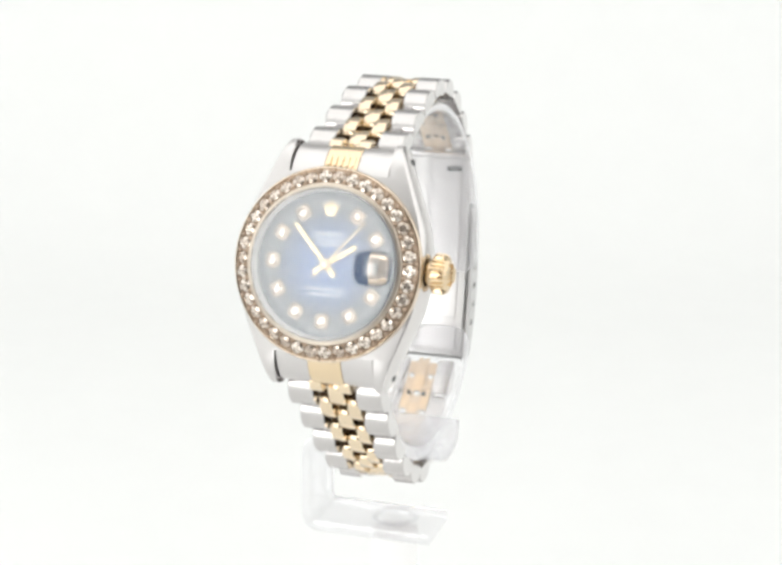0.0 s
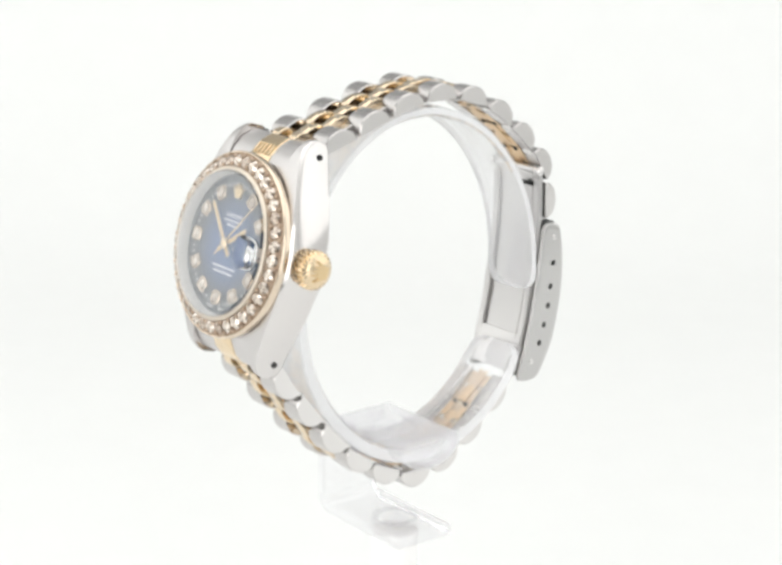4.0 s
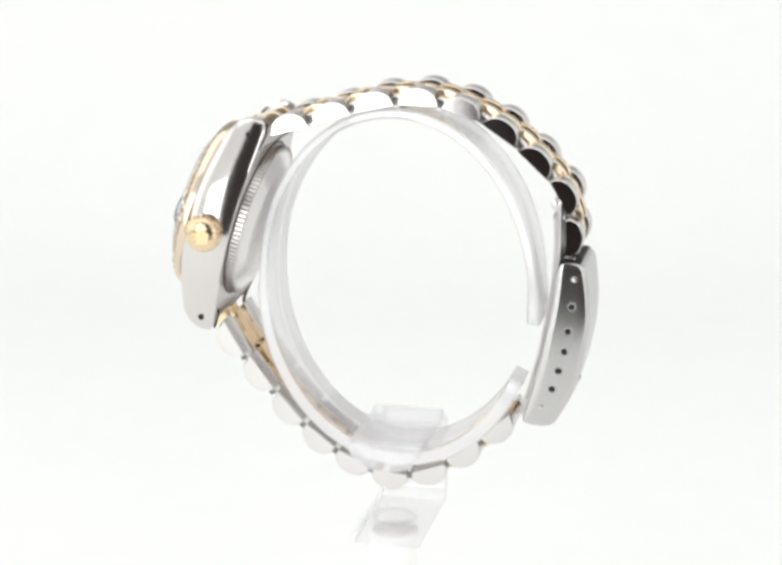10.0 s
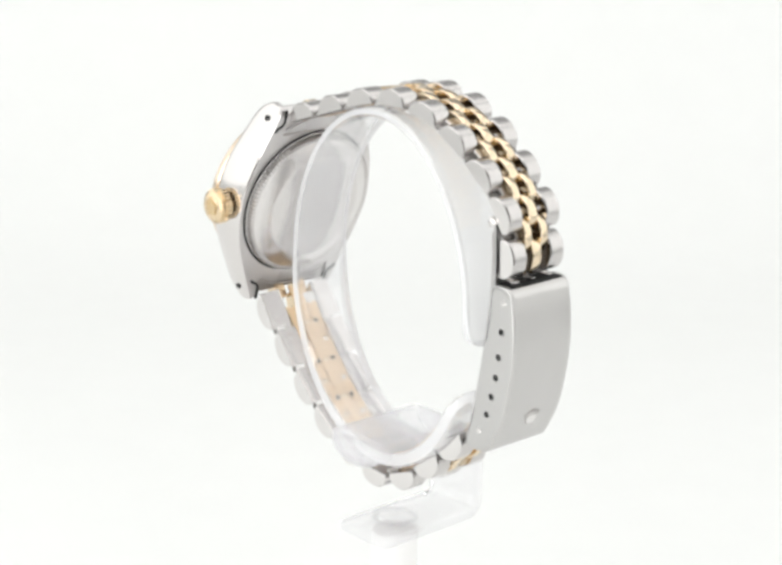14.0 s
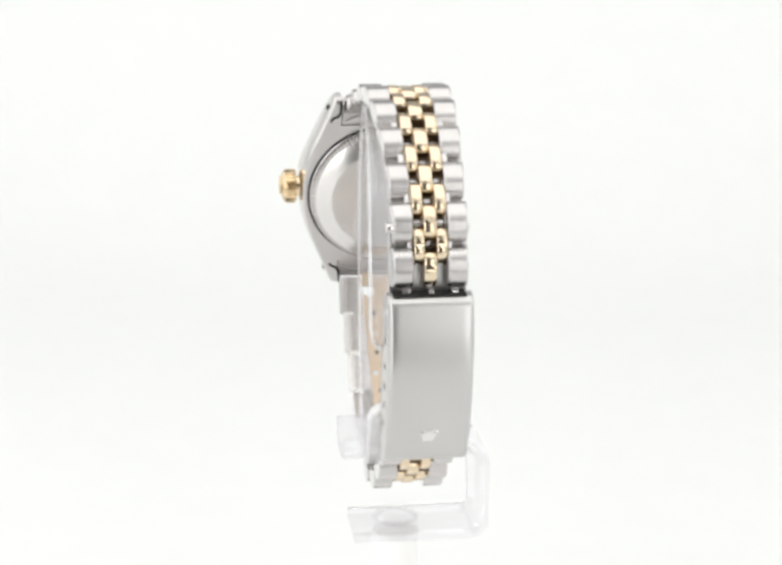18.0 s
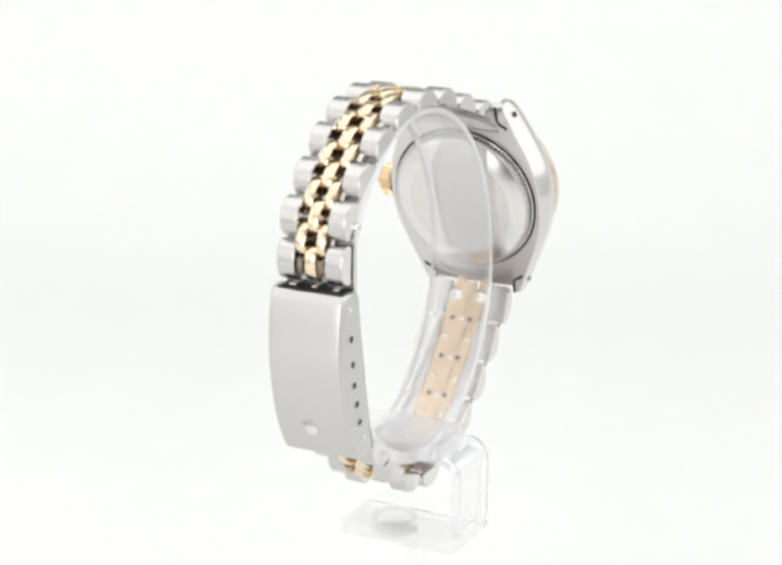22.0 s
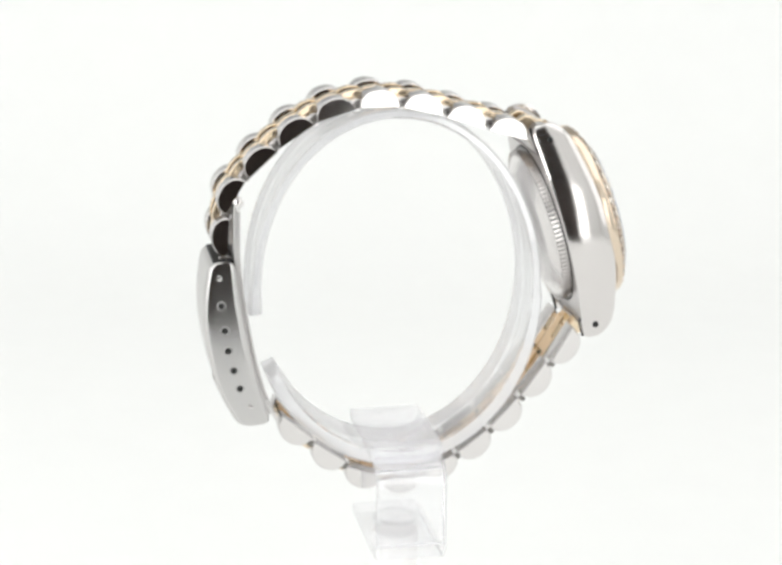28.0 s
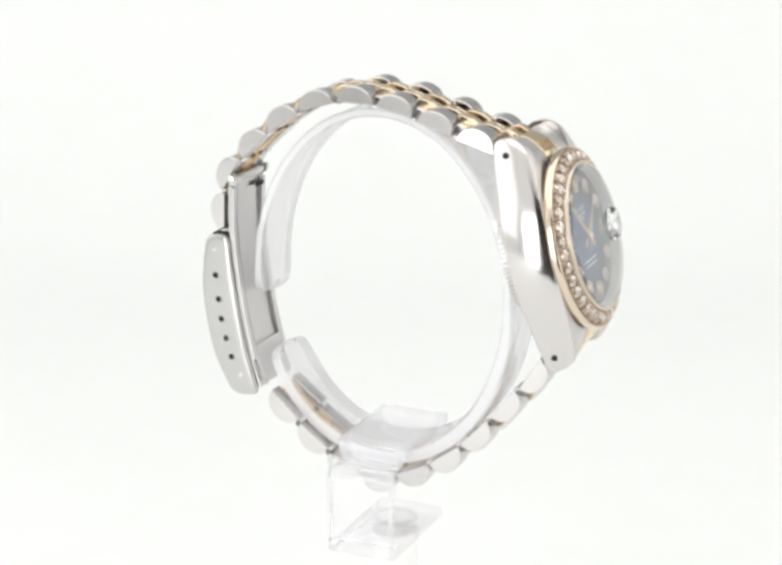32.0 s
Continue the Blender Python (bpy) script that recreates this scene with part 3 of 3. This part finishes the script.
def gold_piece(a, b, back, ahead, tall=2.5, drop=0.0, half=2.22):
    """A half-round gold bead on a base plate as long as its pitch, notched at both ends."""
    steps = 12
    pts = [(half * math.cos(math.pi * i / steps), 0.2 + (tall - 0.2) * math.sin(math.pi * i / steps) ** 0.6) for i in range(steps + 1)]
    bm = extrude_x([(half, 0.02)] + pts + [(-half, 0.02)], a, b, 0.12)
    m = (a + b) / 2
    for x0, x1, cut in ((a + 0.02, m - 0.38, 0.0), (m - 0.38, m + 0.38, 0.3), (m + 0.38, b - 0.02, 0.0)):
        join(bm, box(x0, x1, cut - back, ahead - cut, 0.07 - drop, 0.36))
    bm.normal_update()
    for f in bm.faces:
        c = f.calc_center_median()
        # Plate tops and low bead ends get the gap's shade as colour.
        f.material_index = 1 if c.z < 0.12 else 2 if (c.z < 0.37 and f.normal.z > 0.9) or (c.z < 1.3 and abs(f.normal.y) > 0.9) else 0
    return bm


def row_pose(y, z, a, side):
    """A pose on the loop: local y along the bracelet, local z outwards; side is 1 above and -1 below."""
    t = Vector((0, math.cos(a), math.sin(a)))
    n = Vector((0, -math.sin(a), math.cos(a))) * side
    x = t.cross(n)
    return Matrix(((x.x, t.x, n.x, 0), (x.y, t.y, n.y, y), (x.z, t.z, n.z, z), (0, 0, 0, 1)))


UPPER = [(-13.7, 23.5, 16.7), (-7.9, 25.3, 17.5), (-2.1, 27.0, 13.0), (3.75, 27.7, -0.5), (9.45, 26.7, -17.7), (14.6, 24.1, -34.0), (19.2, 20.3, -43.0), (22.9, 16.0, -60.0), (23.95, 10.75, -88.0)]
LOWER = [(-24.3, -7.8, -58), (-20.3, -12.75, -53), (-15.95, -17.9, -47), (-11.2, -22.3, -36), (-6.0, -25.5, -24), (0.1, -27.5, -3), (6.4, -26.3, 20), (11.7, -22.9, 34.5), (16.5, -18.7, 40)]


def half_width(i, n):
    return max(4.75, 6.4 - TAPER * i)


def bracelet_rows():
    rows = []
    for i, (y, z, a) in enumerate(UPPER):
        rows.append((row_pose(y, z, radians(a), 1), half_width(i, 9)))
    low = []
    for i, (y, z, a) in enumerate(LOWER):
        a = radians(a)
        # the list gives the crest of each row; the flat lies 2.6 inside it
        low.append((row_pose(y - math.sin(a) * 2.6, z + math.cos(a) * 2.6, a, -1), half_width(i, 9)))
    return rows, low


def between(m0, m1):
    q = m0.to_quaternion().slerp(m1.to_quaternion(), 0.5)
    return Matrix.LocRotScale((m0.translation + m1.translation) / 2, q, None)


def links(rows, half, crest, shoulder, tall, joint, tilts):
    """Rows of links; tilts: how far the end faces of the first and the last row turn towards the clasp, in degrees."""
    for i, (m, hw) in enumerate(rows):
        w = 2 * hw
        o, g, c = 0.275 * w, 0.138 * w, 0.166 * w
        back, ahead = [(m.translation - rows[k if 0 <= k < len(rows) else 2 * i - k][0].translation).length / 2 for k in (i - 1, i + 1)]
        k = math.tan(radians(tilts[0] + (tilts[1] - tilts[0]) * i / (len(rows) - 1)))
        along, out = m.to_3x3().col[1].y, m.to_3x3().col[2].y
        for s in (1, -1):
            a, b = sorted((s * hw, s * (hw - o + 0.05)))
            bm = extrude_x(d_outline(half, crest, shoulder, back - 0.2, ahead - 0.2), a, b, 0.16)
            for v in bm.verts:
                if abs(v.co.x) > hw - 0.3:
                    v.co.x -= s * k * (v.co.y * along + (v.co.z - 1.2) * out)
            bm.normal_update()
            for f in bm.faces:
                f.material_index = 1 if abs(f.normal.x) > 0.9 else 0
            part("outer_link", bm, [LINK_STEEL, POLISHED], watch, m=m, smooth=24)
        part("centre_link", gold_piece(-c / 2, c / 2, back - 0.03, ahead - 0.03, tall), [LINK_GOLD, GOLD_UNDER, GAP_SHADE], watch, m=m, smooth=40)
        if i + 1 < len(rows):
            mid = between(m, rows[i + 1][0])
            for s in (1, -1):
                a, b = sorted((s * (c / 2 + 0.02), s * (c / 2 + g - 0.03)))
                part("gold_link", gold_piece(a, b, ahead - 0.03, ahead - 0.03, tall, 0.06), [LINK_GOLD, GOLD_UNDER, GAP_SHADE], watch, m=mid @ Matrix.Translation((0, 0, 0.26)), smooth=40)
                a, b = sorted((s * (c / 2 + g + 0.12), s * (hw - 1.9)))
                part("link_bridge", box(a, b, -0.75, 0.75, 0.35, 1.35, 0.12, 1), LINK_STEEL, watch, "steel bar joining two rows", mid)
                a, b = sorted((s * (hw - 1.9), s * (hw - 0.45)))
                # Added dark bar draws the shade in the slit between links.
                part("joint_pin", box(a, b, -0.34, 0.34, 0.32, joint, 0.08, 1), SLIT_SHADE, watch, "added dark bar for the shade between two links", mid)
                # Added pale bar imitates light coming through the open slit.
                part("joint_bar", box(a, b, -0.3, 0.3, 0.06, 0.28), SLIT_LIGHT, watch, "added pale bar for light seen through the slit", mid)
                a, b = sorted((s * (c / 2 + 0.1), s * (c / 2 + 0.62)))
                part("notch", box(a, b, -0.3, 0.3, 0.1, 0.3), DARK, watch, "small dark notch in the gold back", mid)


upper_rows, lower_rows = bracelet_rows()
links(upper_rows, 2.62, 2.36, 0.3, 2.05, 0.6, (-0.5, 5.8))
links(lower_rows, 2.68, 2.6, 0.4, 2.0, 1.3, (-3.0, 3.0))
# gold pieces that join each end row to the case
for m, t in ((row_pose(-16.7, 22.5, radians(19), 1), 0), (row_pose(-23.95, -3.8, radians(-60), -1), 0)):
    for s in (1, -1):
        a, b = sorted((s * 1.1, s * 2.75))
        part("gold_link", gold_piece(a, b, 1.0, 1.0, 2.2, half=1.5), [LINK_GOLD, GOLD_UNDER, GAP_SHADE], watch, m=m @ Matrix.Translation((0, 0, 0.7)), smooth=40)
# the last pair before the clasp
for s in (1, -1):
    a, b = sorted((s * 0.82, s * 2.1))
    part("gold_link", gold_piece(a, b, 1.5, 0.5, 0.9, half=0.8), [LINK_GOLD, GOLD_UNDER, GAP_SHADE], watch, m=lower_rows[-1][0] @ Matrix.Translation((0, 1.6, 0.26)), smooth=40)


# end pieces between the lugs
def end_piece(s):
    side = [(10.8, 3.7), (12.2, 3.3), (13.8, 2.3), (14.8, 1.1), (15.1, 0.1), (14.5, -0.9), (11.0, -1.1)]
    low = [(10.8, 0.55), (15.05, 0.55), (14.5, -0.9), (11.0, -1.1)]
    gold = [(10.8, 3.85), (12.2, 3.45), (13.8, 2.45), (14.8, 1.25), (15.1, 0.6), (10.8, 0.6)]
    for a, b, mat, name, pts in ((-6.45, -2.2, STEEL, "end_piece", side), (2.2, 6.45, STEEL, "end_piece", side),
                                 (-2.18, 2.18, GOLD, "end_piece_centre", gold), (-2.18, 2.18, STEEL, "end_piece", low)):
        part(name, extrude_x([(s * u, n) for u, n in pts], a, b, 0.1), mat, watch, m=CASE, smooth=30)


end_piece(1)
end_piece(-1)
for k in range(5):
    rib = box(-0.2, 0.2, -0.85, 0.85, -0.1, 0.16, 0.08)
    part("engraved_rib", rib, GOLD, watch, m=at(-1.6 + 0.8 * k, 13.05, 2.98) @ Matrix.Rotation(radians(-32), 4, "X"))

# ---- clasp ----
outer = spline([(26.7, 7.4), (27.4, 3.0), (27.5, -1.5), (26.9, -6.0), (25.6, -11.0), (23.0, -16.0)], 18)
inner = spline([(23.2, 7.4), (22.7, 3.0), (22.0, -1.5), (21.2, -6.0), (20.2, -10.5), (18.75, -15.5)], 18)


def clasp_side(h):
    """Half the clasp's width at a depth below its cover: the flanks flare towards the wrist."""
    return 5.4 + 0.045 * h


def on_flank(s, y, z):
    """A pose on the clasp's flank, facing outwards."""
    h = min(math.dist((y, z), p) for p in outer)
    return Matrix.Translation((s * (clasp_side(h) + 0.05), y, z)) @ Matrix.Rotation(radians(2.6 * s), 4, "Z") @ Matrix.Rotation(radians(90 * s), 4, "Y") 


def clasp_mesh():
    """A bent cover with two flanks and rounded long edges, swept along its curve."""
    bm = bmesh.new()
    rows = []
    for k, (o, q) in enumerate(zip(outer, inner)):
        d = Vector((q[0] - o[0], q[1] - o[1]))
        end = min(math.dist(o, outer[0]), math.dist(o, outer[-1]))
        if end < 1.3:
            g = d.normalized() * (1.3 - math.sqrt(max(0.0, 1.69 - (1.3 - end) ** 2)))
            o = (o[0] + g.x, o[1] + g.y)
            q = (q[0] - g.x * 0.5, q[1] - g.y * 0.5)
            d = Vector((q[0] - o[0], q[1] - o[1]))
        depth = d.length
        d.normalize()
        half = [(clasp_side(depth) - 0.2, depth), (clasp_side(depth - 0.22), depth - 0.22)]
        half += [(clasp_side(0.75 + (depth - 0.75) * k / 4), 0.75 + (depth - 0.75) * k / 4) for k in (3, 2, 1)]
        half += [(clasp_side(0.75) - 0.55 + 0.55 * math.cos(radians(t)), 0.75 - 0.75 * math.sin(radians(t))) for t in (0, 25, 50, 75)] + [(clasp_side(0.75) - 0.55, 0.0), (3.9, 0.0)]
        back = [(4.4, 0.6), (4.6, 0.8), (clasp_side(depth) - 0.55, depth)]
        section = half + [(-x, h) for x, h in reversed(half)] + [(-x, h) for x, h in reversed(back)] + back
        rows.append([bm.verts.new((x, o[0] + d.x * h, o[1] + d.y * h)) for x, h in section])
    m = len(rows[0])
    for a, b in zip(rows, rows[1:]):
        for k in range(m):
            bm.faces.new((a[k], a[(k + 1) % m], b[(k + 1) % m], b[k]))
    bm.faces.new(rows[0][::-1])
    bm.faces.new(rows[-1])
    bmesh.ops.recalc_face_normals(bm, faces=bm.faces)
    for f in bm.faces:
        f.material_index = 1 if abs(f.normal.x) > 0.9 else 0
    return bm


clasp = part("clasp", clasp_mesh(), [CLASP, CLASP_SIDE], watch, "brushed steel folding clasp with polished flanks", smooth=50)
for s in (1, -1):
    for y, z in ((25.2, 1.5), (24.8, -1.98), (24.4, -4.86), (23.7, -7.66), (22.9, -10.3)):
        hole = lathe([(0, 0.02), (0.42, 0.02), (0.47, 0.0), (0.47, -0.3)], 20)
        part("adjustment_hole", hole, DARK, clasp, m=on_flank(s, y, z))
        rim = lathe([(0.45, 0.03), (0.58, 0.03), (0.64, -0.1), (0.45, -0.1)], 20, True)
        part("hole_rim", rim, CLASP, clasp, "worn rim of an adjustment hole", m=on_flank(s, y, z))
    for y, z in ((25.4, 5.3), (21.5, -13.0)):
        pin = lathe([(0, 0.06), (0.35, 0.03), (0.45, -0.1)], 16)
        part("clasp_pin", pin, POLISHED, clasp, m=on_flank(s, y, z))
# Added black block stands in for the shade inside the clasp.
part("clasp_catch", box(-4.7, 4.7, 22.9, 26.1, 4.6, 7.5, 0.2), DARK, clasp, "added black block for the shade inside the clasp")
for x, w in ((-3.3, 0.9), (-0.2, 0.7), (2.9, 1.1)):
    part("catch_tongue", box(x - w / 2, x + w / 2, 23.6, 25.2, 7.45, 7.75, 0.12), POLISHED, clasp, "small bright tongue of the catch")
blade = spline([(22.8, 15.2), (22.9, 9.0), (22.4, 3.0), (21.4, -4.0), (19.8, -11.0), (18.5, -14.4)], 6)
part("clasp_blade", ribbon(blade, 0.45, -4.95, 4.95, 0.1), BLADE, watch, "thin satin steel fold-over blade", smooth=40)
part("clasp_emblem", emblem_mesh(1.15, 0.14), POLISHED, clasp, "faint embossed emblem",
     Matrix.Translation((0, 25.62, -11.0)) @ Matrix.Rotation(radians(180), 4, "Z") @ Matrix.Rotation(radians(90), 4, "X") @ Matrix.Rotation(radians(19), 4, "X"))
blade2 = spline([(22.38, 14.2), (22.48, 8.0), (21.88, 2.0), (20.78, -5.0), (19.48, -10.5)], 6)
for s in (1, -1):
    a, b = sorted((s * 4.95, s * 3.8))
    part("clasp_blade", ribbon(blade2, 0.45, a, b, 0.1), BLADE, watch, "thin satin steel fold-over blade", smooth=40)
part("hinge", extrude_x([(22.6 + 0.55 * math.cos(k * 0.524), 15.4 + 0.55 * math.sin(k * 0.524)) for k in range(12)], -5.15, 5.15, 0.1), BLADE, watch, "small rolled hinge of the clasp", smooth=40)
part("hinge", extrude_x([(19.2 + 0.6 * math.cos(k * 0.524), -13.2 + 0.6 * math.sin(k * 0.524)) for k in range(12)], -4.4, 4.4, 0.1), BLADE, watch, "small rolled hinge of the clasp", smooth=40)
part("blade_slot", box(1.6, 3.9, 22.15, 22.42, 13.1, 13.7, 0.05, 1), DARK, watch, "dark slot in the fold-over blade")
for s in (1, -1):
    a, b = sorted((s * 3.62, s * 3.8))
    part("blade_groove", ribbon([(y - 0.46, z) for y, z in blade], 0.1, a, b), DARKER_STEEL, watch, "dark line beside the rail of the blade", smooth=40)
    knob = lathe([(0, 0.5), (0.45, 0.46), (0.66, 0.28), (0.7, 0.0), (0.7, -0.6)], 20)
    part("hinge_end", knob, POLISHED, watch, "rounded end of the hinge pin", Matrix.Translation((s * 4.85, 22.6, 15.4)) @ Matrix.Rotation(radians(90 * s), 4, "Y"), 40)
loop = spline([(20.4, -9.0), (19.8, -11.0), (18.9, -13.6)], 6)
part("clasp_loop", ribbon(loop, -0.5, -4.1, 4.1, 0.1), BLADE, watch, "satin end plate of the fold-over blade", smooth=40)

# ---- the clear display stand ----
stand = tagged(new("display_stand"), "clear acrylic watch stand with an open cuff on a pale post", "stand")


def cuff_mesh():
    """An open elliptic ring of clear strip with rounded ends."""
    cy, cz, a, b, thick, width, r = 0.8, 2.2, 19.9, 24.9, 1.3, 9.5, 2.6
    ts = [-9 + 340 * i / 90 for i in range(91)]
    ts = sorted(set(ts + [-9 + k for k in (0.4, 0.9, 1.6, 2.6)] + [331 - k for k in (0.4, 0.9, 1.6, 2.6)]))
    bm = bmesh.new()
    rows = []
    for t in ts:
        q = radians(t)
        d = min(t - ts[0], ts[-1] - t) * 0.39
        w = width / 2 - (r - math.sqrt(max(0.0, r * r - (r - d) ** 2)) if d < r else 0)
        c, n = Vector((0, cy + a * math.cos(q), cz + b * math.sin(q))), Vector((0, math.cos(q) / a, math.sin(q) / b)).normalized()
        e = 0.95 * math.sqrt(max(0.0, -math.sin(q)))   # thicker below
        ring = []
        for x, h in ((-w, 0.3 - e), (-w + 0.3, -e), (w - 0.3, -e), (w, 0.3 - e), (w, thick - 0.3), (w - 0.3, thick), (-w + 0.3, thick), (-w, thick - 0.3)):
            p = c - n * h
            ring.append(bm.verts.new((x + 0.0765 * c.y, p.y, p.z)))
        rows.append(ring)
    for p, q in zip(rows, rows[1:]):
        for i in range(8):
            bm.faces.new((p[i], p[(i + 1) % 8], q[(i + 1) % 8], q[i])).material_index = 1 if i in (3, 7) else 2 if i in (0, 2, 4, 6) else 0
    bm.faces.new(rows[0][::-1]).material_index = 1
    bm.faces.new(rows[-1]).material_index = 1
    return bm


def clear_edges(bm, limit=12):
    """Marks the narrow eased edges of a clear block."""
    bm.normal_update()
    for f in bm.faces:
        if f.calc_area() < limit and min(e.calc_length() for e in f.edges) < 0.6:
            f.material_index = 1
    return bm


def bracket_mesh():
    """A strip bent into foot, upright and upper arm."""
    def arc(cx, cz, r, a0, a1):
        return [(cx + r * math.cos(radians(a0 + (a1 - a0) * i / 6)), cz + r * math.sin(radians(a0 + (a1 - a0) * i / 6))) for i in range(7)]
    path = [(6.4, -33.6), (-6.0, -33.6)] + arc(-10.25, -32.8, 0.8, -90, -180) + arc(-9.35, -23.9, 1.7, 180, 90) + [(-8.7, -22.2)]
    bm = ribbon(path, 1.7, -4.7, 5.1, 0.3)
    for v in bm.verts:
        v.co = Vector((v.co.y, v.co.x, v.co.z))
    return bm


cuff = part("cuff", cuff_mesh(), [CUFF, EDGE, BEVEL], stand, "clear open acrylic cuff", smooth=40)
saddle_outline = [(5.2, -19.4), (5.2, -20.4)] + [(0.15 + 5.05 * math.cos(radians(-k * 15)), -20.4 + 3.2 * math.sin(radians(-k * 15))) for k in range(1, 12)] + [(-4.9, -20.4), (-4.9, -19.4)]
saddle = part("saddle", clear_edges(extrude_x(saddle_outline, -8.6, 8.0, 0.3)), [SADDLE, BEVEL], stand, "clear acrylic saddle under the cuff", smooth=40)
bracket = part("bracket", clear_edges(bracket_mesh()), [ACRYLIC, BEVEL], stand, "clear acrylic strip bent into foot, upright and arm", smooth=40)
disc = part("fixing_ring", lathe([(2.5, -33.55), (2.5, -33.3), (2.7, -33.15), (3.1, -33.15), (3.35, -33.3), (3.35, -33.55)], 48, True), ACRYLIC, stand, "round clear fixing ring", smooth=40)
post = part("post", lathe([(0, -35.38), (3.1, -35.38), (3.3, -35.5), (3.3, FLOOR / MM + 3), (14, FLOOR / MM + 2.5), (15, FLOOR / MM)], 64), POST, stand, "pale pink post", smooth=40)
for o in (cuff, saddle, bracket, disc):
    o.visible_shadow = False


def motions():
    rows_watch, rows_stand = [], []
    for k in range(int(DURATION) + 1):
        a = TURN_START + TURN_RATE * k
        rows_watch.append((float(k), pose(OFF_AXIS * math.cos(radians(a)), OFF_AXIS * math.sin(radians(a)), 0, 0, 0, a)))
        rows_stand.append((float(k), pose(0, 0, 0, 0, 0, a)))
    walk(watch, rows_watch)
    walk(stand, rows_stand)


motions()
